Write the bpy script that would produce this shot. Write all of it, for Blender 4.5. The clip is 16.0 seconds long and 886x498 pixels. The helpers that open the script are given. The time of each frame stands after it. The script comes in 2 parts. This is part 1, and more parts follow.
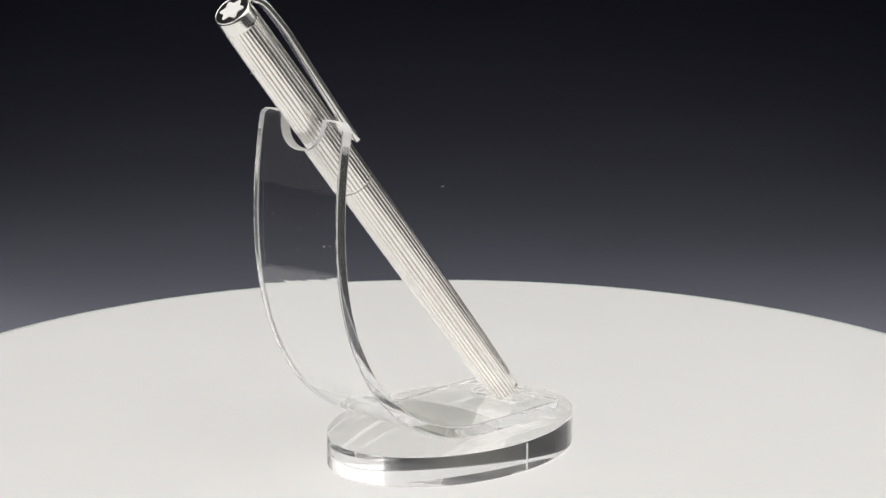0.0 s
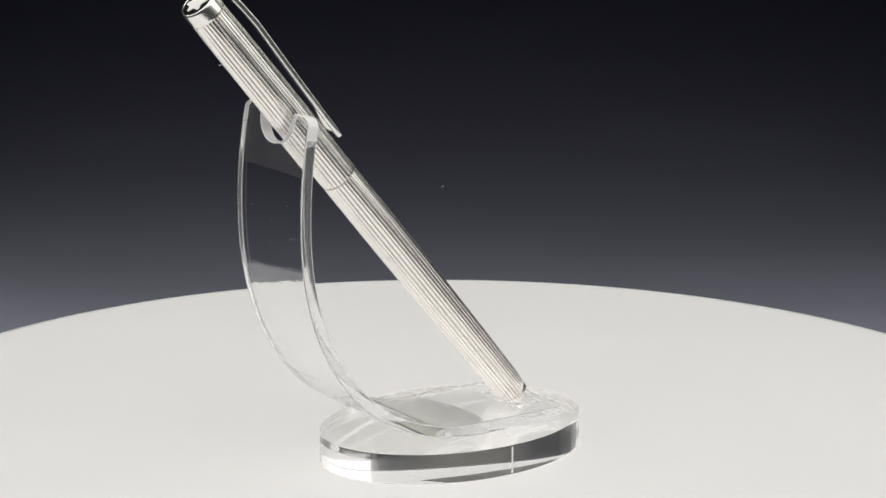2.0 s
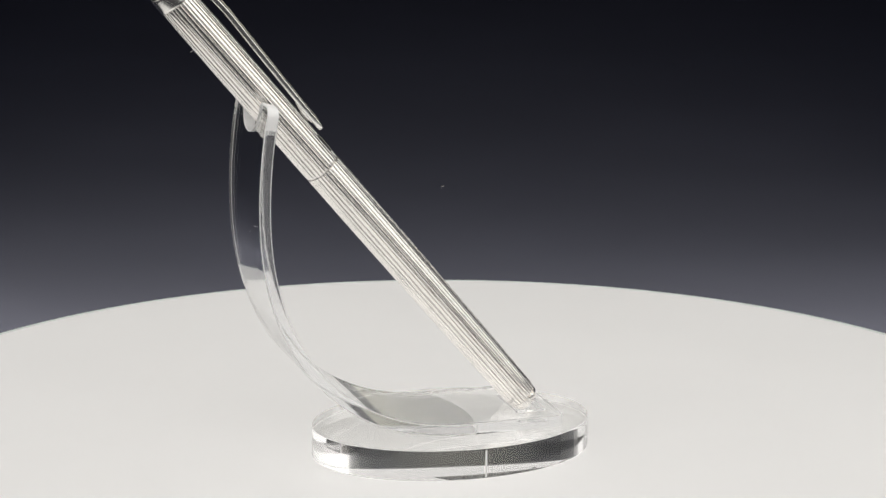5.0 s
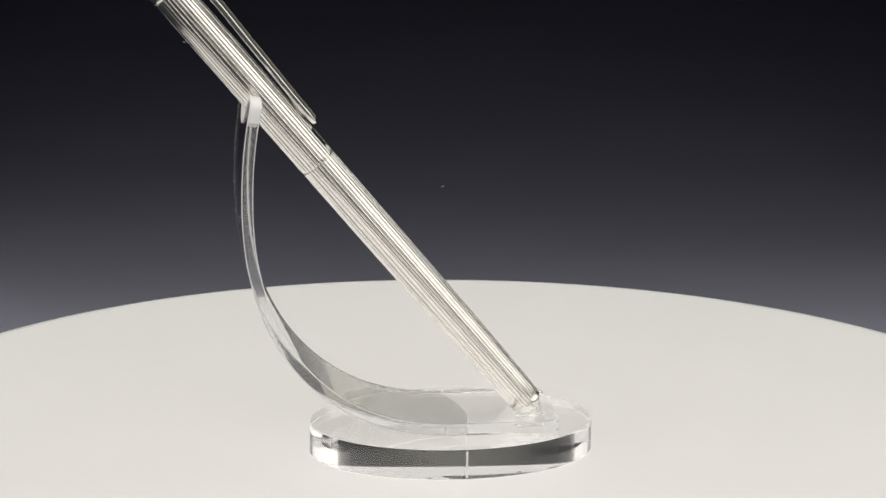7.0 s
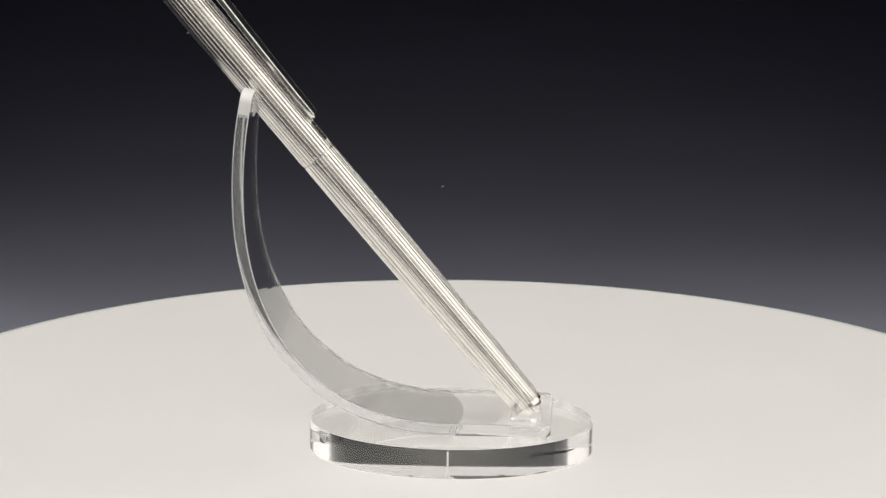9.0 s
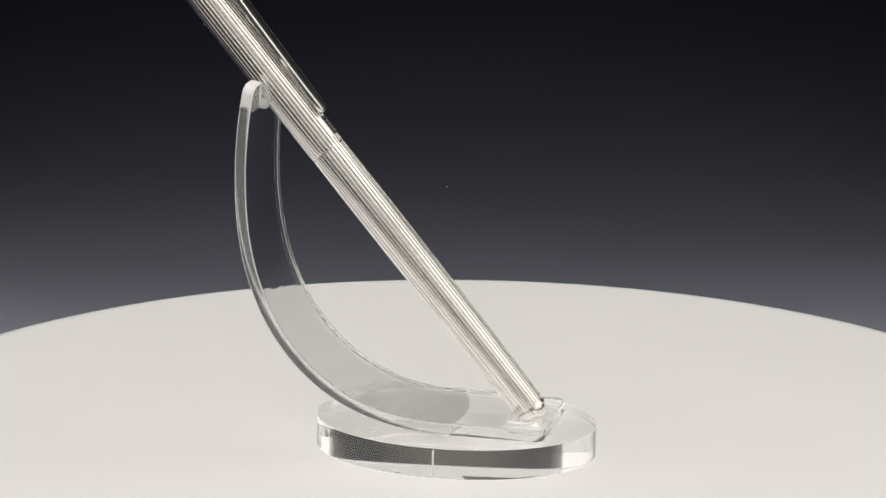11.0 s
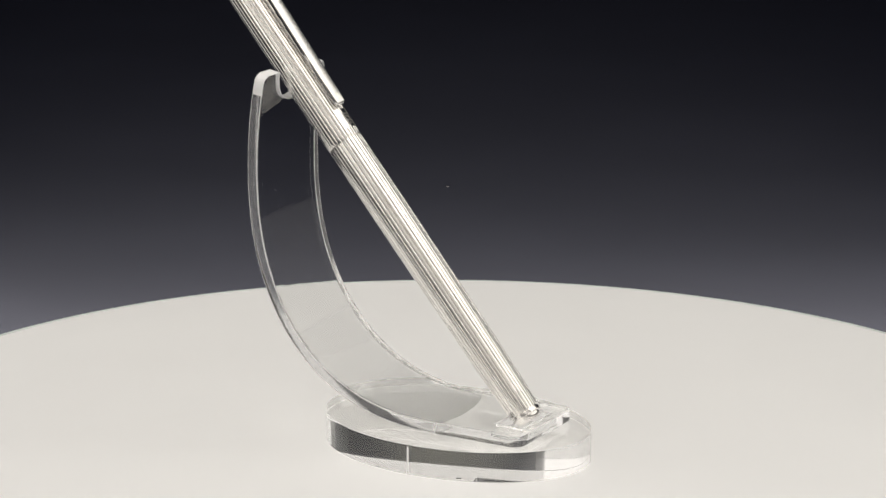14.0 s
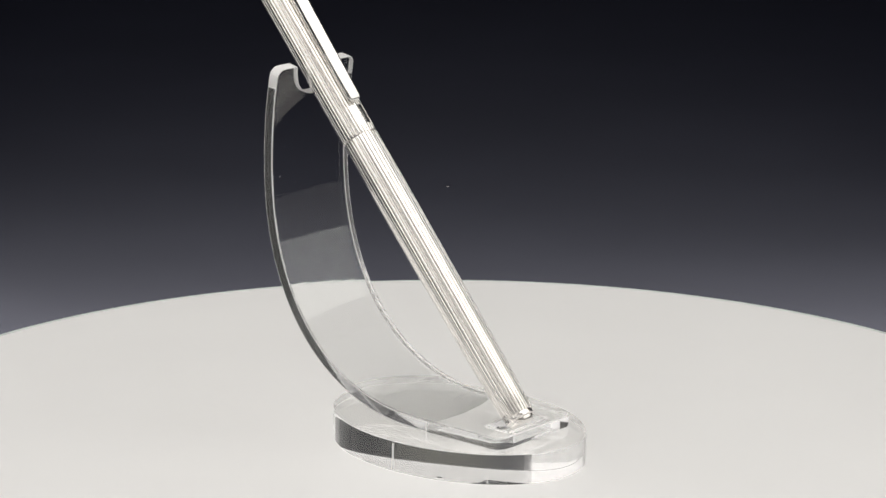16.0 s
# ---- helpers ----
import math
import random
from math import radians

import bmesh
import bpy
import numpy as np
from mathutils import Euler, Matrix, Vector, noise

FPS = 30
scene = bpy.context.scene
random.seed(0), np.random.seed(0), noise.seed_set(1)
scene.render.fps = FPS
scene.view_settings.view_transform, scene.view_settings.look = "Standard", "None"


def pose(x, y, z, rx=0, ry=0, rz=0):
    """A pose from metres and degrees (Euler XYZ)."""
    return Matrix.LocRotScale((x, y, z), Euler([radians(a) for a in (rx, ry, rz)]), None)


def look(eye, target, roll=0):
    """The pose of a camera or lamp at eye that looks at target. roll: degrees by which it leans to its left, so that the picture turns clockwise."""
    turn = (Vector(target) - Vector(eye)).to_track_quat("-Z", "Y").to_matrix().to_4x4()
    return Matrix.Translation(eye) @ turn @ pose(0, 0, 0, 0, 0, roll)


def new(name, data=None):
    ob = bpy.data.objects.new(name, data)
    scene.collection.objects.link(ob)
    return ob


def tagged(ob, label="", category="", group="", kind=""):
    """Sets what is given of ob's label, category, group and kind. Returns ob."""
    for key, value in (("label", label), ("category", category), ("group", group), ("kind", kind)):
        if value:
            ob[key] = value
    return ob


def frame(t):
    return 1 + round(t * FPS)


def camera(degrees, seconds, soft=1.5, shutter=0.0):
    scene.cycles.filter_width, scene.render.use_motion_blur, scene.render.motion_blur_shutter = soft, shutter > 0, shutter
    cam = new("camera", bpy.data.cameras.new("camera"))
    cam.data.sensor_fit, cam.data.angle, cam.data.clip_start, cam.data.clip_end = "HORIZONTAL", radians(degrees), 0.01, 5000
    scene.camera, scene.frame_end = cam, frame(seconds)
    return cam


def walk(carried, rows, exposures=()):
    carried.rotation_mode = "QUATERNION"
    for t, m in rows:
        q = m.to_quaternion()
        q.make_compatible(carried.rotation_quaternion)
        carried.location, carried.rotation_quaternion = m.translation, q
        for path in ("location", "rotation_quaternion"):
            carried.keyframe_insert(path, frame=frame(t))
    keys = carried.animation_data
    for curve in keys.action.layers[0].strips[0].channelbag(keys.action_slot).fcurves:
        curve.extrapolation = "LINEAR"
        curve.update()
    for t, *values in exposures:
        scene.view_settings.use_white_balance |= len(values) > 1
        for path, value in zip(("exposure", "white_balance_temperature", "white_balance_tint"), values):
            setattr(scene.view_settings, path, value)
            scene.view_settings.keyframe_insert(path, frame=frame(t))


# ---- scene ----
# ---- camera: a long lens on a stand, nudged a hair to its left half way ----
EYE = Vector((0.0, -0.6681, 0.2185))


def aim(yaw, pitch=14.276):
    y, p = radians(yaw), radians(pitch)
    way = Vector((math.sin(y) * math.cos(p), math.cos(y) * math.cos(p), -math.sin(p)))
    return look(EYE, EYE + way, 0.444)


cam = camera(17.0, 16.0, soft=1.5)
walk(cam, [(0.0, aim(-0.278)), (9.2, aim(-0.278)), (11.3, aim(-0.372)), (16.0, aim(-0.385))],
     exposures=[(0.0, 0.0, 6590, 11), (4.2, 0.0, 6590, 11), (6.5, 0.0, 6680, 11), (7.5, -0.04, 6820, 11), (14.5, -0.04, 6820, 11), (15.4, -0.04, 6640, 11), (16.0, -0.04, 6640, 11)])

# ---- light ----
world = bpy.data.worlds.new("world")
scene.world = world
world.use_nodes = True
world.node_tree.nodes["Background"].inputs[0].default_value = (0.6, 0.68, 0.9, 1)
world.node_tree.nodes["Background"].inputs[1].default_value = 0.02


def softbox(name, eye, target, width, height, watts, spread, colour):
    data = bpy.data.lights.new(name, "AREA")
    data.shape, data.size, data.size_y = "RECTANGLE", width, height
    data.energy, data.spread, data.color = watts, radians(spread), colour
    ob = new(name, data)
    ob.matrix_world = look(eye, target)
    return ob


# the tent's cloth panels are lit from outside and glow evenly
softbox("panel_overhead", (0.0, -0.27, 0.93), (0.0, -0.27, 0), 1.86, 1.14, 10.4, 175, (1.0, 0.985, 0.965))
softbox("panel_left", (-0.93, -0.47, 0.53), (0.0, -0.47, 0.53), 1.58, 0.78, 3.1, 175, (1.0, 0.98, 0.955))
softbox("panel_right", (0.93, -0.47, 0.53), (0.0, -0.47, 0.53), 1.58, 0.78, 3.6, 175, (0.99, 1.0, 0.96))
softbox("panel_front", (0.0, -1.28, 0.66), (0.0, 0.0, 0.66), 1.80, 0.52, 1.3, 175, (1.0, 0.985, 0.965))
# Unseen lamp added behind the platter for the sheet's glow; yellow offsets its blue.
softbox("unseen_sheet_lamp", (0.0, 0.176, -0.016), (0.0, 0.7, -0.05), 0.50, 0.008, 11.4, 70, (1.0, 0.90, 0.54))


# ---- materials ----
def material(name):
    m = bpy.data.materials.new(name)
    m.use_nodes = True
    return m, m.node_tree.nodes, m.node_tree.links, m.node_tree.nodes["Principled BSDF"]


def noise_into(nodes, links, scale, detail=4.0, stretch=None):
    co = nodes.new("ShaderNodeTexCoord")
    tex = nodes.new("ShaderNodeTexNoise")
    tex.inputs["Scale"].default_value, tex.inputs["Detail"].default_value = scale, detail
    if stretch:
        mp = nodes.new("ShaderNodeMapping")
        mp.inputs["Scale"].default_value = stretch
        links.new(co.outputs["Object"], mp.inputs["Vector"])
        links.new(mp.outputs["Vector"], tex.inputs["Vector"])
    else:
        links.new(co.outputs["Object"], tex.inputs["Vector"])
    return tex


def bump_from(nodes, links, tex, bsdf, strength, distance):
    b = nodes.new("ShaderNodeBump")
    b.inputs["Strength"].default_value, b.inputs["Distance"].default_value = strength, distance
    links.new(tex.outputs["Fac"], b.inputs["Height"])
    links.new(b.outputs["Normal"], bsdf.inputs["Normal"])


def ramp_between(nodes, links, tex, lo, hi, a=0.35, b=0.65):
    r = nodes.new("ShaderNodeValToRGB")
    r.color_ramp.elements[0].position, r.color_ramp.elements[1].position = a, b
    r.color_ramp.elements[0].color, r.color_ramp.elements[1].color = lo, hi
    links.new(tex.outputs["Fac"], r.inputs["Fac"])
    return r


def grey(v, tint=(1, 1, 1)):
    return (v * tint[0], v * tint[1], v * tint[2], 1)


def plain(name, colour, rough=0.5, metal=0.0, mottling=0.06, scale=60, bump=0.0, grain=400, stretch=None):
    m, nodes, links, bsdf = material(name)
    tex = noise_into(nodes, links, scale)
    lo = [c * (1 - mottling) for c in colour] + [1]
    hi = [min(1, c * (1 + mottling)) for c in colour] + [1]
    links.new(ramp_between(nodes, links, tex, lo, hi).outputs["Color"], bsdf.inputs["Base Color"])
    bsdf.inputs["Roughness"].default_value, bsdf.inputs["Metallic"].default_value = rough, metal
    if bump:
        bump_from(nodes, links, noise_into(nodes, links, grain, 3.0, stretch), bsdf, bump, 0.0002)
    return m


def clear(name, rough=0.0, wave=0.0, scale=300, stretch=None, ior=1.49, colour=(0.985, 0.99, 0.988, 1)):
    m, nodes, links, bsdf = material(name)
    bsdf.inputs["Base Color"].default_value = colour
    bsdf.inputs["Transmission Weight"].default_value = 1.0
    bsdf.inputs["IOR"].default_value = ior
    bsdf.inputs["Roughness"].default_value = rough
    if wave:
        bump_from(nodes, links, noise_into(nodes, links, scale, 2.0, stretch), bsdf, wave, 0.0003)
    return m


# Grey tint stands in for the shade under the base, which casts no shadow.
ACRYLIC = clear("shade_tinted_acrylic", colour=(0.90, 0.90, 0.895, 1))
ACRYLIC_BENT = clear("bent_acrylic", 0.0, 0.032, 230, (1.6, 0.15, 1.6))
ACRYLIC_WALL = clear("sawn_base_wall", 0.012, 0.004, 250, (1, 1, 0.15), colour=(0.94, 0.942, 0.94, 1))
FROST = clear("frosted_acrylic_edge", 0.42, 0.5, 900, colour=(0.95, 0.95, 0.95, 1))
FROST.node_tree.nodes["Principled BSDF"].inputs["Transmission Weight"].default_value = 0.28
EDGE = clear("sawn_acrylic_edge", 0.09, 0.08, 500, colour=(0.96, 0.963, 0.97, 1))
EDGE.node_tree.nodes["Principled BSDF"].inputs["Transmission Weight"].default_value = 0.91
SILVER = plain("polished_silver", (0.93, 0.905, 0.875), 0.06, 1.0, 0.02, 300, 0.02, 900, (1, 1, 0.02))
SILVER_SMOOTH = plain("smooth_silver", (0.90, 0.89, 0.86), 0.16, 1.0, 0.02, 300)
# Grooves get a darker silver: dark reflections between ribs painted into the colour.
GROOVE = plain("shaded_groove_silver", (0.62, 0.59, 0.56), 0.10, 1.0, 0.15, 900)
ENGRAVED = plain("engraved_silver", (0.62, 0.60, 0.57), 0.35, 1.0, 0.2, 900)
BLACK_RESIN = plain("black_resin", (0.012, 0.012, 0.014), 0.12, 0.0, 0.1, 300)
WHITE_RESIN = plain("white_resin", (0.85, 0.85, 0.83), 0.3, 0.0, 0.02, 300)
WHITE_TOP = plain("white_laminate", (0.80, 0.80, 0.795), 0.5, 0.0, 0.012, 14, 0.05, 900)
RIM = plain("pale_green_rim", (0.55, 0.60, 0.57), 0.35, 0.0, 0.05, 200)
BODY_DARK = plain("dark_plastic", (0.03, 0.03, 0.032), 0.4, 0.0, 0.1, 80)
SHEET = plain("black_sheet", (0.0064, 0.0072, 0.0140), 0.9, 0.0, 0.05, 9, 0.25, 700)
SHEET.node_tree.nodes["Principled BSDF"].inputs["Specular IOR Level"].default_value = 0.0
FLOOR = plain("black_floor_cloth", (0.025, 0.026, 0.03), 0.9, 0.0, 0.1, 30, 0.2, 500)
CURTAIN = plain("dark_blue_grey_cloth", (0.045, 0.050, 0.070), 0.9, 0.0, 0.08, 4, 0.2, 500)
ROOM_TOP = plain("white_tent_cloth", (0.72, 0.72, 0.71), 0.85, 0.0, 0.03, 3)
ROOM = plain("grey_tent_cloth", (0.45, 0.45, 0.45), 0.85, 0.0, 0.03, 3)
FLECK = plain("grey_fleck", (0.0078, 0.0085, 0.014), 0.9, 0.0, 0.05, 300)
FLECK.node_tree.nodes["Principled BSDF"].inputs["Specular IOR Level"].default_value = 0.0
LINT = plain("pale_lint", (0.6, 0.6, 0.58), 0.9, 0.0, 0.05, 300)


# ---- helpers ----
def mesh_from(name, bm, mats, angle=35):
    me = bpy.data.meshes.new(name)
    bmesh.ops.recalc_face_normals(bm, faces=bm.faces)
    bm.to_mesh(me)
    bm.free()
    for m in (mats if isinstance(mats, (list, tuple)) else [mats]):
        me.materials.append(m)
    me.polygons.foreach_set("use_smooth", [True] * len(me.polygons))
    me.set_sharp_from_angle(angle=radians(angle))
    return me


def part(name, bm, mats, parent, label="", angle=35):
    ob = new(name, mesh_from(name, bm, mats, angle))
    ob.parent = parent
    return tagged(ob, label)


def lathe(rows, n=64, bm=None, ribs=None, closed=True, groove=0):
    """Turns rows of (radius, height) round z. ribs(phi): what is added to a ribbed row's radius (third value 1)."""
    bm = bm or bmesh.new()
    rings = []
    for row in rows:
        r, z = row[0], row[1]
        amount = row[2] if len(row) > 2 else 0
        ring = []
        for i in range(n):
            a = 2 * math.pi * i / n
            rr = r + (amount * ribs(a) if ribs and amount else 0)
            ring.append(bm.verts.new((rr * math.cos(a), rr * math.sin(a), z)))
        rings.append(ring)
    for a, b in zip(rings, rings[1:]):
        for i in range(n):
            j = (i + 1) % n
            f = bm.faces.new((a[i], a[j], b[j], b[i]))
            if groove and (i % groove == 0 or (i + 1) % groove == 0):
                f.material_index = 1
    if closed:
        bm.faces.new(rings[0][::-1])
        bm.faces.new(rings[-1])
    return bm


def box(bm, x0, x1, y0, y1, z0, z1):
    v = [bm.verts.new((x, y, z)) for z in (z0, z1) for x, y in ((x0, y0), (x1, y0), (x1, y1), (x0, y1))]
    for f in ((3, 2, 1, 0), (4, 5, 6, 7), (0, 1, 5, 4), (1, 2, 6, 5), (2, 3, 7, 6), (3, 0, 4, 7)):
        bm.faces.new([v[i] for i in f])
    return v


# ---- setting: a black sheet behind, in a grey closed light tent ----
def sweep():
    rows = [(0.0, -0.05), (0.98, -0.05)]
    rows += [(0.98 + 0.5 * math.sin(a), 0.45 - 0.5 * math.cos(a)) for a in [radians(1.0 * k) for k in range(1, 27)]]
    bm = bmesh.new()
    wide = [0.92 for y, z in rows]
    top = [[bm.verts.new((x * w, y, z)) for x in (-1, 1)] for (y, z), w in zip(rows, wide)]
    low = [[bm.verts.new((x * w, y + (0.01 if z > 0 else 0), z - 0.01)) for x in (-1, 1)] for (y, z), w in zip(rows, wide)]
    for s in (top, low):
        for a, b in zip(s, s[1:]):
            bm.faces.new((a[0], a[1], b[1], b[0]))
    ob = new("backdrop", mesh_from("backdrop", bm, SHEET, 60))
    tagged(ob, "black paper sheet lying behind the turntable, its far end curling up", "backdrop", kind="structure")


def slab(name, label, *dims, cloth=ROOM):
    bm = bmesh.new()
    box(bm, *dims)
    tagged(new(name, mesh_from(name, bm, cloth)), label, name.split("_")[0], kind="structure")


sweep()
slab("floor", "black cloth floor of the light tent under the sheet", -0.95, 0.95, -1.30, 1.40, -0.12, -0.0602, cloth=FLOOR)
slab("ceiling", "white cloth roof of the light tent", -0.95, 0.95, -1.30, 1.40, 0.95, 0.98, cloth=ROOM_TOP)
slab("wall_north", "grey cloth wall of the light tent", -0.95, 0.95, 1.40, 1.43, -0.12, 0.98)
slab("wall_south", "grey cloth wall of the light tent", -0.95, 0.95, -1.33, -1.30, -0.12, 0.98)
slab("wall_west", "grey cloth wall of the light tent", -0.98, -0.95, -1.33, 1.43, -0.12, 0.98)
slab("wall_east", "grey cloth wall of the light tent", 0.95, 0.98, -1.33, 1.43, -0.12, 0.98)
# Unseen cloths, added so the acrylic and silver reflect dark from the rear.
slab("curtain_north", "unseen dark blue-grey cloth added at the rear for dark reflections", -0.945, 0.945, 1.25, 1.265, -0.045, 0.94, cloth=CURTAIN)
slab("curtain_west", "unseen dark blue-grey cloth added at the side for dark reflections", -0.945, -0.93, 0.70, 1.24, -0.045, 0.94, cloth=CURTAIN)
slab("curtain_east", "unseen dark blue-grey cloth added at the side for dark reflections", 0.93, 0.945, 0.70, 1.24, -0.045, 0.94, cloth=CURTAIN)


# ---- turntable ----
def turntable():
    root = new("turntable")
    tagged(root, "round white rotating display turntable with a thin pale rim", "turntable")
    R = 0.1553
    P = R - 0.0013
    bm = lathe([(P - 0.004, -0.006), (P - 0.0012, -0.006), (P, -0.005), (P, -0.0006), (P - 0.0004, -0.0001), (P - 0.0010, 0.0), (P - 0.003, 0.0)], 256)
    part("platter", bm, WHITE_TOP, root, "matt white round top")
    bm = lathe([(P + 0.0001, -0.0050), (R - 0.0003, -0.0050), (R, -0.0046), (R, -0.0007), (R - 0.0002, -0.0002), (R - 0.0006, 0.0), (R - 0.0009, -0.0001), (P + 0.0001, -0.0005)], 256, closed=False)
    part("rim", bm, RIM, root, "thin pale green rim")
    bm = lathe([(0.100, -0.05), (0.102, -0.048), (0.100, -0.012), (0.096, -0.0061)], 96)
    part("drive_base", bm, BODY_DARK, root, "dark plastic base")
    return root


# ---- pen stand: an oval clear foot with a bent clear strip ----
CX, CY = -1.04e-3, 0.32e-3          # middle of the oval foot, from the axis
H_BASE = 7.3e-3
THICK = 2.7e-3
HALF = 13.5e-3


TOE = 22.75e-3                    # end of the flat toe
FLAT = -0.8e-3                    # where the flat toe turns into the bow


def glue_x(y):
    """Where the glue under the toe ends, in a shallow arc across the strip."""
    u = y / HALF
    return (1.9 - 2.5 * u * u - 1.1 * u) * 1e-3


def toe_round(y):
    r = 2.6e-3
    return r - math.sqrt(max(0, r * r - (abs(y) - HALF + r) ** 2)) if abs(y) > HALF - r else 0.0


def strip_line(n=400):
    """The strip's outer line from the end of its flat toe, up the bow, to the tips: (x, z) and the length so far."""
    z0 = H_BASE + 0.01e-3
    pts = [(x, z0) for x in np.linspace(TOE, FLAT, 60)]
    zc, a, p = 63.9e-3, 50.1e-3, 2.25
    b = zc - z0
    for k in range(1, n):
        t = k / n * math.pi / 2
        pts.append((FLAT - a * math.sin(t) ** (2 / p), zc - b * math.cos(t) ** (2 / p)))
    for z in np.linspace(63.9, 87.3, 80):
        pts.append((FLAT - a + (z - 63.9) ** 2 / 230 * 1e-3, z * 1e-3))
    pts = np.array(pts)
    s = np.concatenate([[0], np.cumsum(np.hypot(*np.diff(pts, axis=0).T))])
    return pts, s


def strip_mesh():
    pts, S = strip_line()
    L = S[-1]
    # a smooth line of even steps
    even = np.linspace(0, L, 600)
    xs, zs = np.interp(even, S, pts[:, 0]), np.interp(even, S, pts[:, 1])
    tx, tz = np.gradient(xs), np.gradient(zs)
    k = np.ones(9) / 9
    tx = np.convolve(np.pad(tx, 4, mode="edge"), k, "valid")
    tz = np.convolve(np.pad(tz, 4, mode="edge"), k, "valid")
    ln = np.hypot(tx, tz)
    nx, nz = tz / ln, -tx / ln           # to the inside of the bow

    def place(s, y, inside):
        x, z = np.interp(s, even, xs), np.interp(s, even, zs)
        d = THICK if inside else 0.0
        return (x + d * np.interp(s, even, nx), y, z + d * np.interp(s, even, nz))

    w, deep, r_out, r_in = 6.4e-3, 7.6e-3, 2.4e-3, 1.1e-3

    def drop(y):
        y = abs(y)
        if y < w:
            return r_in + (deep - r_in) * math.sqrt(max(0, 1 - (y / w) ** 2.3))
        if y < w + r_in:
            return r_in - math.sqrt(max(0, r_in ** 2 - (w + r_in - y) ** 2))
        if y > HALF - r_out:
            return r_out - math.sqrt(max(0, r_out ** 2 - (y - HALF + r_out) ** 2))
        return 0.0

    half = [w * math.sin(radians(a)) for a in (0, 12, 24, 36, 48, 58, 66, 74, 81, 90)]
    half += [w + r_in * (1 - math.cos(radians(a))) for a in (25, 45, 65, 90)]
    half += [9.3e-3] + [HALF - r_out * (1 - math.sin(radians(a))) for a in (0, 20, 40, 56, 71, 90)]
    half = sorted(set(round(h, 7) for h in half))
    ys = [-h for h in half[::-1] if h > 0] + half
    slot_y = min(half, key=lambda h: abs(h - 7.0e-3))
    s_a, s_b = TOE - 20.0e-3, TOE - 13.1e-3     # the slot for the pen's end
    low = [k / 3 for k in range(3)]
    fine = list(np.linspace(30e-3, L - 13e-3, 96))
    glued = len(low) + 2 + 4                    # rows of cells stuck to the foot
    rows_n = len(low) + 3 + 4 + 4 + len(fine) - 1 + 12

    def rows(y):
        out = [toe_round(y) + k * (s_a - toe_round(y)) for k in low] + [s_a, (s_a + s_b) / 2, s_b]
        g = TOE - glue_x(y)
        out += [s_b + (g - s_b) * k / 4 for k in range(1, 5)]
        out += [g + (fine[0] - g) * k / 4 for k in range(1, 5)] + fine[1:]
        top = L - drop(y)
        s0 = out[-1]
        return out + [s0 + (top - s0) * k / 12 for k in range(1, 13)]

    bm = bmesh.new()
    grids = []
    for inside in (False, True):
        grids.append([[bm.verts.new(place(s, CY + y, inside)) for s in rows(y)] for y in ys])
    cells = set()
    for i in range(len(ys) - 1):
        for j in range(rows_n - 1):
            in_slot = abs(ys[i] + ys[i + 1]) / 2 < slot_y and len(low) <= j < len(low) + 2
            if not in_slot:
                cells.add((i, j))
    for i in range(len(ys) - 1):
        for j in range(rows_n - 1):
            f = [(i, j), (i + 1, j), (i + 1, j + 1), (i, j + 1)]
            if (i, j) in cells:
                bm.faces.new([grids[1][p][q] for p, q in f[::-1]])
            if (i, j) not in cells or j >= glued:      # no face where glue joins the toe to the foot
                bm.faces.new([grids[0][p][q] for p, q in f])
    for i, j in cells:
        for (di, dj), (p, q) in (((-1, 0), ((i, j), (i, j + 1))), ((1, 0), ((i + 1, j), (i + 1, j + 1))),
                                 ((0, -1), ((i, j), (i + 1, j))), ((0, 1), ((i, j + 1), (i + 1, j + 1)))):
            if (i + di, j + dj) in cells:
                continue
            f = bm.faces.new((grids[0][p[0]][p[1]], grids[0][q[0]][q[1]], grids[1][q[0]][q[1]], grids[1][p[0]][p[1]]))
            if f.calc_center_median().z > 82.0e-3 or (abs(f.calc_center_median().y - CY) < w and f.calc_center_median().z > 60e-3):
                f.material_index = 1
            else:
                f.material_index = 2
    bmesh.ops.recalc_face_normals(bm, faces=bm.faces)
    return bm, ys


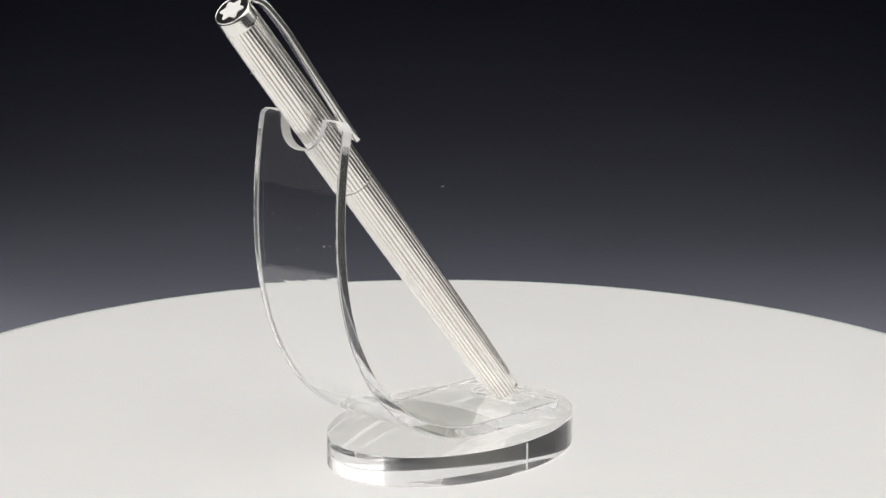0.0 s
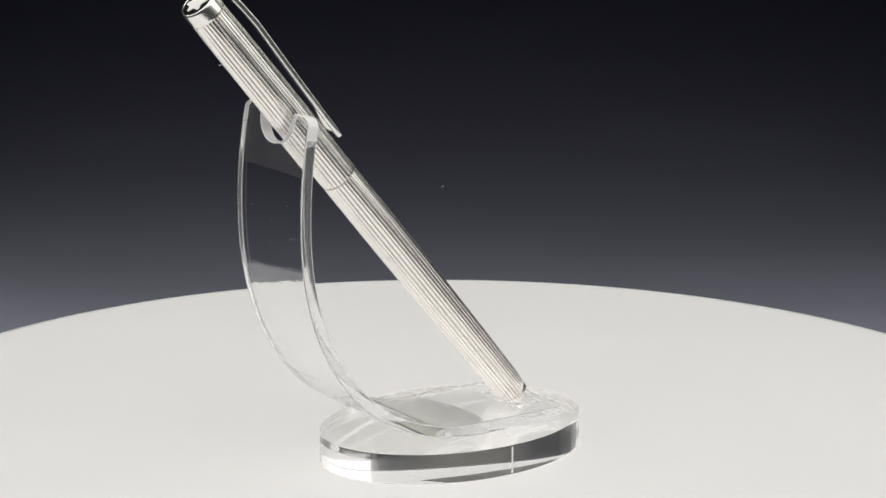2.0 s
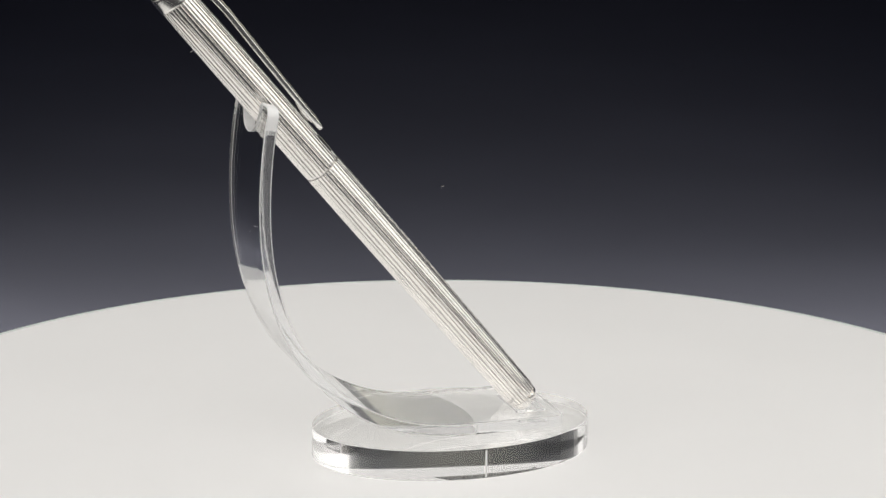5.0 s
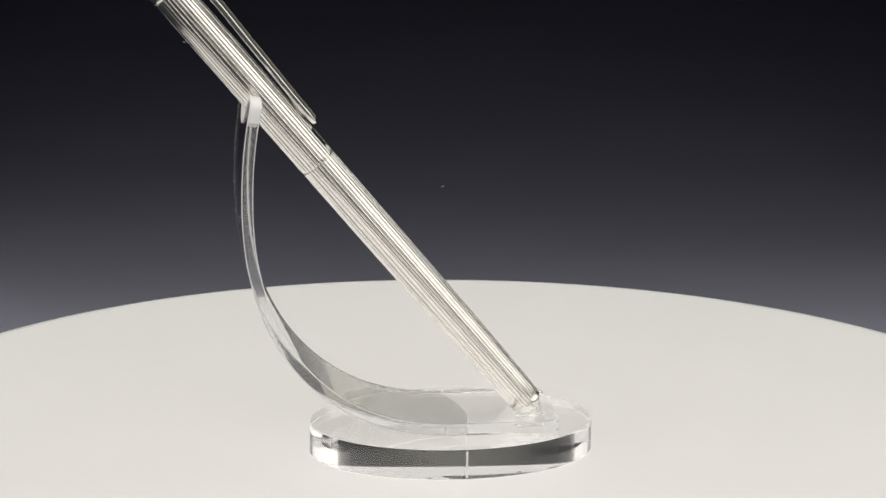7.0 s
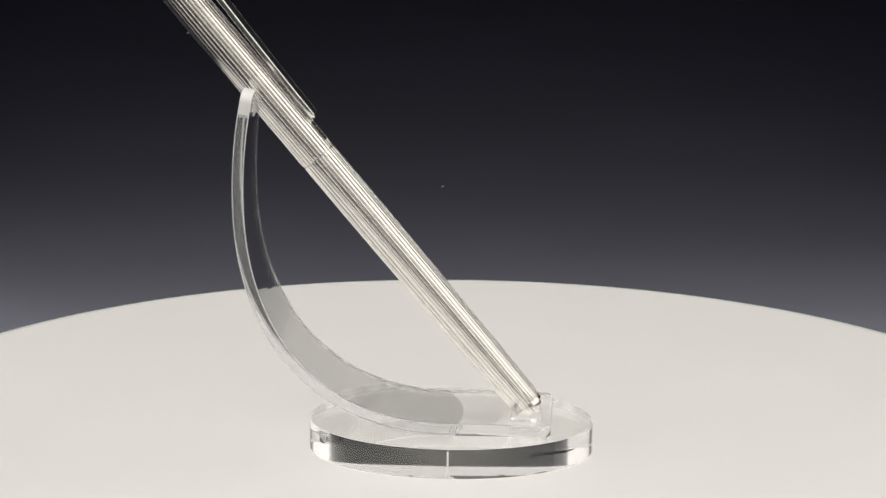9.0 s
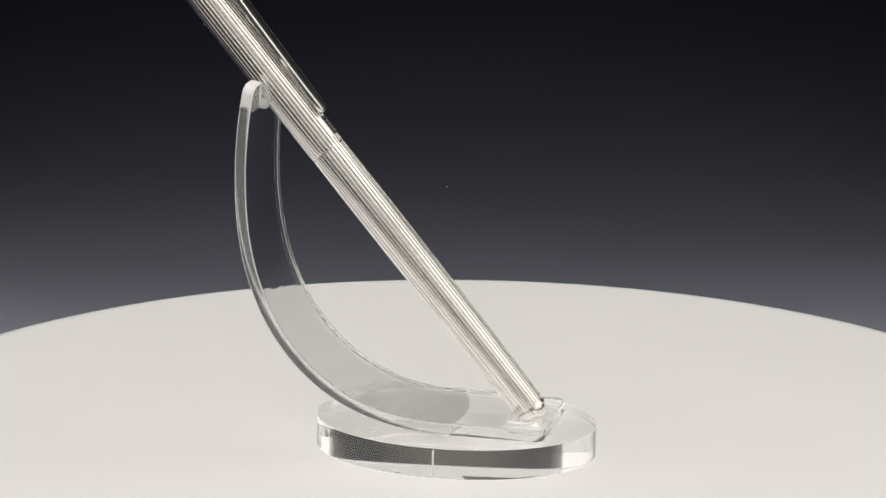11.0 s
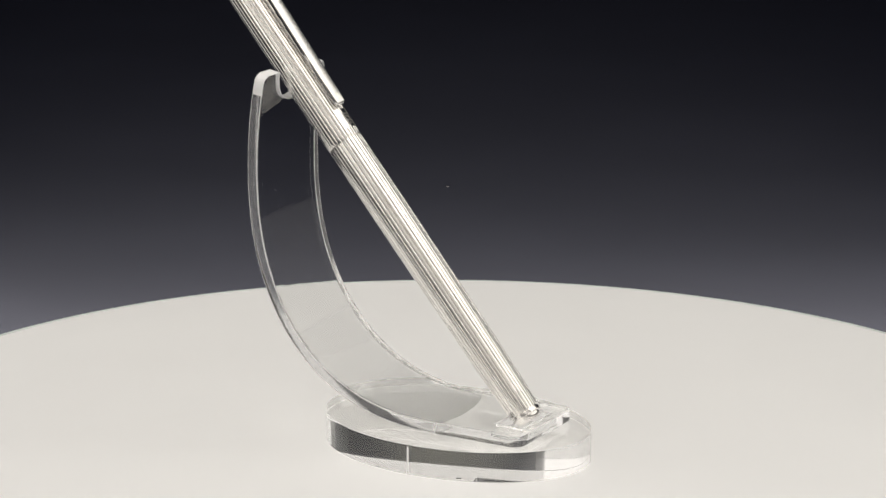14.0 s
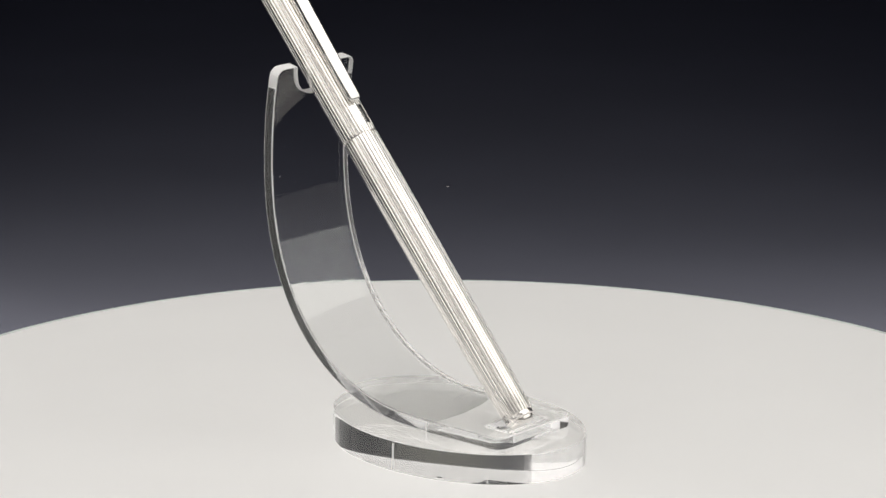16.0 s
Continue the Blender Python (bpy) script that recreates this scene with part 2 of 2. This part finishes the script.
def pen_stand():
    root = new("pen_stand")
    tagged(root, "clear acrylic pen stand, oval base and bent upright", "pen stand")
    off = Matrix.Translation((-CX, -CY, 0))
    strip, ys = strip_mesh()
    # oval base; its top is open where the toe is glued to it
    bm = bmesh.new()
    a, b = 33.4e-3, 23.96e-3
    loop = [(glue_x(y) - CX, y) for y in ys[::-1]]
    loop += [(x, ys[0]) for x in np.linspace(glue_x(ys[0]), TOE - toe_round(ys[0]), 24)[1:-1] - CX]
    loop += [(TOE - toe_round(y) - CX, y) for y in ys]
    loop += [(x, ys[-1]) for x in np.linspace(TOE - toe_round(ys[-1]), glue_x(ys[-1]), 24)[1:-1] - CX]
    mx = 11.5e-3

    def rim_turn(x, y):
        d = Vector((x - mx, y)).normalized()
        qa, qb, qc = (d.x / a) ** 2 + (d.y / b) ** 2, 2 * mx * d.x / a ** 2, (mx / a) ** 2 - 1
        t = (-qb + math.sqrt(qb * qb - 4 * qa * qc)) / (2 * qa)
        return math.atan2(t * d.y / b, (mx + t * d.x) / a)

    dense = []
    for p, q in zip(loop, loop[1:] + loop[:1]):
        gap = abs(math.remainder(rim_turn(*q) - rim_turn(*p), 2 * math.pi))
        steps = max(1, math.ceil(gap / radians(1.6)))
        dense += [(p[0] + (q[0] - p[0]) * k / steps, p[1] + (q[1] - p[1]) * k / steps) for k in range(steps)]
    loop = dense
    turn = [rim_turn(x, y) for x, y in loop]
    n = len(loop)
    prof = [(-2e-3, 0.05e-3), (-0.2e-3, 0.05e-3), (-0.06e-3, 0.10e-3), (0, 0.22e-3), (0, H_BASE - 0.07e-3), (-0.02e-3, H_BASE - 0.02e-3), (-0.07e-3, H_BASE)]
    rings = []
    for d, z in prof:
        rings.append([bm.verts.new(((a + d) * math.cos(t), (b + d) * math.sin(t), z)) for t in turn])
    rings.append([bm.verts.new((x, y, H_BASE)) for x, y in loop])
    for k, (p, q) in enumerate(zip(rings, rings[1:])):
        kind = 0
        if k < len(prof) - 1 and prof[k][1] != prof[k + 1][1]:
            kind = 2 if prof[k][0] == prof[k + 1][0] else 1
        for i in range(n):
            bm.faces.new((p[i], p[(i + 1) % n], q[(i + 1) % n], q[i])).material_index = kind
    bm.faces.new(rings[0][::-1])
    base = part("base", bm, [ACRYLIC, FROST, ACRYLIC_WALL], root, "thick clear oval base", 14)
    # start mark of the saw on the base's edge
    bm = bmesh.new()
    x = 0.5e-3
    y = -b * math.sqrt(1 - (x / a) ** 2)
    box(bm, x - 0.22e-3, x + 0.22e-3, y - 0.10e-3, y - 0.01e-3, 0.5e-3, H_BASE - 0.5e-3)
    part("saw_mark", bm, FROST, base, "thin upright saw mark")
    for x0, ln, z in ((-8.1e-3, 0.35e-3, 0.45e-3), (20.5e-3, 2.6e-3, 0.35e-3), (12.5e-3, 0.8e-3, 0.8e-3)):
        bm = bmesh.new()
        t0 = math.asin(x0 / a)
        for q in range(4):
            t = t0 + q * ln / 4 / b
            m = Matrix.Translation((a * math.sin(t), -b * math.cos(t), z + 0.05e-3 * (q % 2))) @ Matrix.Rotation(t, 4, "Z") @ Matrix.Diagonal((0.22e-3 + ln / 9, 0.05e-3, 0.13e-3, 1))
            bmesh.ops.create_icosphere(bm, subdivisions=1, radius=1.0, matrix=m)
        part("chip", bm, BODY_DARK, base, "tiny dark chip on the edge")
    bm = bmesh.new()
    blot = [((0.8 + 0.12 * math.sin(3 * q)) * math.cos(q) * 1e-3 + 0.7e-3, (0.38 + 0.1 * math.sin(2 * q + 1)) * math.sin(q) * 1e-3 - 2.2e-3) for q in [2 * math.pi * i / 16 for i in range(16)]]
    low = [bm.verts.new((x, y, H_BASE + 0.002e-3)) for x, y in blot]
    top = [bm.verts.new((x, y, H_BASE + 0.006e-3)) for x, y in blot]
    bm.faces.new(low[::-1])
    bm.faces.new(top)
    for q in range(16):
        bm.faces.new((low[q], low[(q + 1) % 16], top[(q + 1) % 16], top[q]))
    part("smudge", bm, ENGRAVED, base, "small dark smudge under the strip")
    bm = strip
    bmesh.ops.transform(bm, matrix=off, verts=bm.verts)
    up = part("upright", bm, [ACRYLIC_BENT, FROST, EDGE], root, "bent clear strip with a notch for the pen", 40)
    base.visible_shadow = up.visible_shadow = False     # clear panes let the light through
    # Pale frosted bevel faces stand in for highlights running along the strip's edges.
    bev = up.modifiers.new("bright_line_bevel", "BEVEL")
    bev.width, bev.segments, bev.limit_method, bev.angle_limit = 0.24e-3, 2, "ANGLE", radians(50)
    bev.harden_normals, bev.material, bev.use_clamp_overlap = True, 1, False
    for side in (-1, 1):
        bm = bmesh.new()
        x = glue_x(side * HALF) - CX
        y0, y1 = sorted((side * (HALF - 0.01e-3), side * (HALF + 0.05e-3)))
        lean = 0.5e-3
        v = box(bm, x - 0.10e-3, x + 0.10e-3, y0, y1, H_BASE + 0.1e-3, H_BASE + THICK - 0.35e-3)
        for q in v[4:]:
            q.co.x += lean
        part("glue_line", bm, FROST, up, "thin upright joint in the strip's edge")
    rng = random.Random(5)
    bm = bmesh.new()
    for i in range(28):
        z = rng.uniform(35e-3, 82e-3)
        a, p, zc = 50.1e-3, 2.25, 63.9e-3
        x = FLAT - a + (z - zc) ** 2 / 0.230 if z > zc else FLAT - a * (1 - ((zc - z) / (zc - H_BASE)) ** p) ** (1 / p)
        r = rng.choice((0.05e-3, 0.06e-3, 0.08e-3, 0.11e-3))
        m = Matrix.Translation((x - CX, rng.uniform(-12e-3, 12e-3), z)) @ Euler((rng.uniform(0, 3), rng.uniform(0, 3), 0)).to_matrix().to_4x4() @ Matrix.Diagonal((r, r * rng.uniform(0.6, 2.2), r * 0.6, 1))
        bmesh.ops.create_icosphere(bm, subdivisions=1, radius=1.0, matrix=m)
    dust = part("dust", bm, LINT, root, "pale dust specks on the strip", 60)
    tagged(dust, kind="stuff")
    return root


# ---- pen ----
PEN_LEN = 133.0e-3
N_RIBS = 28


def rib(a):
    u = (a * N_RIBS / (2 * math.pi)) % 1.0
    d = min(u, 1 - u)                   # 0 in the groove
    return -0.17e-3 * max(0.0, 1 - d / 0.15) - 0.085e-3 * (2 * abs(d - 0.5)) ** 2


def pen():
    root = new("fountain_pen")
    tagged(root, "slim ribbed silver capped pen resting in a clear stand", "pen")
    n = N_RIBS * 16
    k = 1e-3
    rows = [(0.6 * k, -1.5 * k), (2.3 * k, -1.45 * k), (2.8 * k, -1.25 * k), (3.05 * k, -0.8 * k), (3.15 * k, -0.3 * k), (3.45 * k, -0.2 * k), (3.58 * k, 0.0), (3.62 * k, 0.5 * k),
            (3.60 * k, 0.75 * k), (3.42 * k, 0.82 * k), (3.42 * k, 1.0 * k), (3.64 * k, 1.06 * k, 1),
            (3.76 * k, 1.4 * k, 1), (3.88 * k, 6 * k, 1), (4.1 * k, 20 * k, 1), (4.28 * k, 40 * k, 1), (4.36 * k, 60 * k, 1), (4.37 * k, 76.6 * k, 1), (4.30 * k, 77.15 * k), (3.9 * k, 77.2 * k)]
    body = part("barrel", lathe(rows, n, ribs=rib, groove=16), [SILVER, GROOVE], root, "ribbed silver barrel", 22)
    part("cap_gap", lathe([(4.1 * k, 76.9 * k), (4.1 * k, 77.6 * k)], 96), GROOVE, body, "dark joint line")
    rows = [(3.9 * k, 77.36 * k), (4.27 * k, 77.4 * k), (4.36 * k, 77.7 * k, 0.6), (4.40 * k, 78.2 * k, 1), (4.40 * k, 100 * k, 1), (4.35 * k, 120 * k, 1), (4.25 * k, 128.6 * k, 1), (4.2 * k, 129.1 * k), (4.0 * k, 129.2 * k)]
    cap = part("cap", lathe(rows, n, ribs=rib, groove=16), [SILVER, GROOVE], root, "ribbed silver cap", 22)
    rows = [(4.0 * k, 129.15 * k), (4.2 * k, 129.25 * k), (4.26 * k, 129.5 * k), (4.26 * k, 129.8 * k), (4.24 * k, 132.3 * k), (4.22 * k, 132.6 * k), (4.12 * k, 132.85 * k), (3.98 * k, 132.95 * k), (3.82 * k, 132.9 * k), (3.78 * k, 132.7 * k), (3.6 * k, 132.6 * k)]
    part("finial", lathe(rows, 128), SILVER_SMOOTH, cap, "smooth silver end band", 20)
    part("end_disc", lathe([(3.78 * k, 132.5 * k), (3.76 * k, 132.82 * k), (3.0 * k, 132.90 * k), (1.5 * k, 132.96 * k), (0.05 * k, 132.98 * k)], 96), BLACK_RESIN, cap, "glossy black end disc")
    # rounded six-point star inlay
    bm = bmesh.new()
    ring0, ring1 = [], []
    for i in range(96):
        a = 2 * math.pi * i / 96
        r = (2.5 + 0.45 * math.cos(6 * a + 0.6) + 0.05 * math.cos(12 * a + 1.2)) * k
        ring0.append(bm.verts.new((r * math.cos(a), r * math.sin(a), 132.7 * k)))
        ring1.append(bm.verts.new((r * 0.985 * math.cos(a), r * 0.985 * math.sin(a), 133.06 * k)))
    for i in range(96):
        bm.faces.new((ring0[i], ring0[(i + 1) % 96], ring1[(i + 1) % 96], ring1[i]))
    bm.faces.new(ring1)
    part("inlay", bm, WHITE_RESIN, cap, "white rounded star inlay")
    # clip: a tapered sprung bar, with its tongue underneath
    turn = Matrix.Rotation(radians(-12), 4, "Z")
    bm = bmesh.new()
    line = [(131.6, 3.9, 3.1), (131.7, 5.2, 3.2), (131.0, 6.2, 3.3), (129.0, 6.9, 3.4), (126, 7.2, 3.4), (122, 7.4, 3.4), (119.5, 7.45, 3.4), (117, 7.35, 3.35), (110, 7.05, 3.3), (100, 6.7, 3.2), (92, 6.45, 3.1), (88, 6.4, 3.0), (85.9, 6.3, 2.9), (85.2, 6.25, 2.7), (84.9, 6.2, 2.0)]
    prev = None
    for i, (s, h, wd) in enumerate(line):
        a, b = line[max(0, i - 1)], line[min(len(line) - 1, i + 1)]
        d = Vector((b[1] - a[1], 0, b[0] - a[0])).normalized()
        up = Vector((-d.z, 0, d.x)) if d.z < 0 else Vector((d.z, 0, -d.x))
        th = 1.4 if i < len(line) - 2 else (1.15 if i < len(line) - 1 else 0.5)
        ring = []
        for j in range(20):
            t = 2 * math.pi * (j + 0.5) / 20
            cx, cy = math.cos(t), math.sin(t)
            px = math.copysign(abs(cx) ** 0.28, cx) * wd / 2
            py = math.copysign(abs(cy) ** 0.35, cy) * th / 2
            v = Vector((h, 0, s)) + Vector((0, px, 0)) + up * (py - 0.42)
            ring.append(bm.verts.new(v * k))
        if prev:
            for j in range(20):
                bm.faces.new((prev[j], prev[(j + 1) % 20], ring[(j + 1) % 20], ring[j]))
        else:
            bm.faces.new(ring[::-1])
        prev = ring
    bm.faces.new(prev)
    bmesh.ops.transform(bm, matrix=turn, verts=bm.verts)
    clip = part("clip", bm, SILVER_SMOOTH, cap, "smooth tapered silver pocket clip", 50)
    bm = bmesh.new()
    prev = None
    for s, h0, h1, wd in ((95.5, 5.7, 6.2, 1.2), (93, 5.1, 6.0, 1.5), (90.5, 4.45, 5.8, 1.5), (88.8, 4.4, 5.6, 1.4), (87.3, 5.0, 5.5, 1.1)):
        ring = [bm.verts.new(Vector((h, y, s)) * k) for h, y in ((h0, -wd / 3), (h0, wd / 3), ((h0 + h1) / 2, wd / 2), (h1, wd / 2), (h1, -wd / 2), ((h0 + h1) / 2, -wd / 2))]
        if prev:
            for j in range(6):
                bm.faces.new((prev[j], prev[(j + 1) % 6], ring[(j + 1) % 6], ring[j]))
        else:
            bm.faces.new(ring[::-1])
        prev = ring
    bm.faces.new(prev)
    bmesh.ops.transform(bm, matrix=turn, verts=bm.verts)
    part("clip_tongue", bm, SILVER_SMOOTH, clip, "", 50)
    # fibre caught on the underside of the cap
    bm = bmesh.new()
    prev = None
    for q in range(7):
        t = q / 6
        mid = Vector((-4.15 - 0.95 * t, 0.35 * t * t, 118.6 - 1.3 * t + 1.1 * t * t))
        ring = [bm.verts.new((mid + Vector((0.07 * math.cos(a), 0.07 * math.sin(a), 0.05 * math.sin(a)))) * k) for a in (0, 1.57, 3.14, 4.71)]
        if prev:
            for j in range(4):
                bm.faces.new((prev[j], prev[(j + 1) % 4], ring[(j + 1) % 4], ring[j]))
        else:
            bm.faces.new(ring[::-1])
        prev = ring
    bm.faces.new(prev)
    part("fibre", bm, LINT, cap, "tiny pale fibre stuck to the cap", 60)
    # smooth plaque with plain engraved bars on the cap's lip
    bm = bmesh.new()
    g = []
    for j in range(13):
        a = radians(-6 + 54 * (j / 12 - 0.5))
        r0, r1 = 4.2 * k, 4.385 * k
        g.append([bm.verts.new((r * math.cos(a), r * math.sin(a), s * k)) for s, r in ((79.2, r0), (79.35, r1), (84.4, r1), (84.55, r0))])
    for p, q in zip(g, g[1:]):
        for j in range(3):
            bm.faces.new((p[j], q[j], q[j + 1], p[j + 1]))
    plaque = part("engraved_band", bm, SILVER_SMOOTH, cap, "smooth patch with engraved marks", 30)
    for j, (s0, s1) in enumerate(((80.0, 80.6), (80.9, 81.5), (81.8, 82.4), (82.7, 83.2))):
        bm = bmesh.new()
        for m in range(4):
            a0, a1 = radians(-13 + m * 8), radians(-13 + m * 8 + 5)
            v = [bm.verts.new((r * math.cos(a), r * math.sin(a), s * k)) for r in (4.33 * k, 4.40 * k) for a, s in ((a0, s0), (a1, s0), (a1, s1), (a0, s1))]
            for f in ((4, 5, 6, 7), (0, 1, 5, 4), (1, 2, 6, 5), (2, 3, 7, 6), (3, 0, 4, 7)):
                bm.faces.new([v[i] for i in f])
        part("engraved_mark", bm, ENGRAVED, plaque)
    return root


def lint():
    bm = bmesh.new()
    rng = random.Random(2)
    for i in range(5):
        m = Matrix.Translation((rng.uniform(-4e-4, 4e-4), rng.uniform(-5e-4, 5e-4), 2.5e-4)) @ Matrix.Diagonal((4e-4, 9e-4, 2.5e-4, 1))
        bmesh.ops.create_icosphere(bm, subdivisions=1, radius=1.0, matrix=m)
    ob = new("lint", mesh_from("lint", bm, FLECK, 60))
    ob.location = (-0.0060, 0.488, -0.05)
    tagged(ob, "small pale fleck of lint on the black sheet", "lint")


# ---- things ----
lint()
turntable_ob = turntable()
stand_ob = pen_stand()
pen_ob = pen()

PEN_END = Vector((17.28e-3, 0.8e-3, 10.66e-3))
PEN_AXIS = Vector((-0.6426, 0.0, 0.7662)).normalized()
PEN_SIDE = Vector((0.7662, 0.0, 0.6426)).normalized()
PEN_POSE = Matrix(((PEN_SIDE.x, 0, PEN_AXIS.x, PEN_END.x), (0, 1, 0, PEN_END.y), (PEN_SIDE.z, 0, PEN_AXIS.z, PEN_END.z), (0, 0, 0, 1)))


# ---- what turns ----
def turned(t):
    """The turntable's angle in degrees, t seconds after the start."""
    times = [0.0, 2.0, 4.0, 6.5, 9.0, 11.5, 13.0, 14.5, 16.0]
    angles = [45.8, 35.1, 24.3, 10.75, -2.8, -16.2, -24.1, -32.0, -39.7]
    return float(np.interp(t, times, angles))


def motions():
    times = [0.5 * i for i in range(33)]
    spin = [(t, Matrix.Rotation(radians(turned(t)), 4, "Z")) for t in times]
    walk(turntable_ob, spin)
    walk(stand_ob, [(t, m @ Matrix.Translation((CX, CY, 0))) for t, m in spin])
    walk(pen_ob, [(t, m @ PEN_POSE) for t, m in spin])


motions()
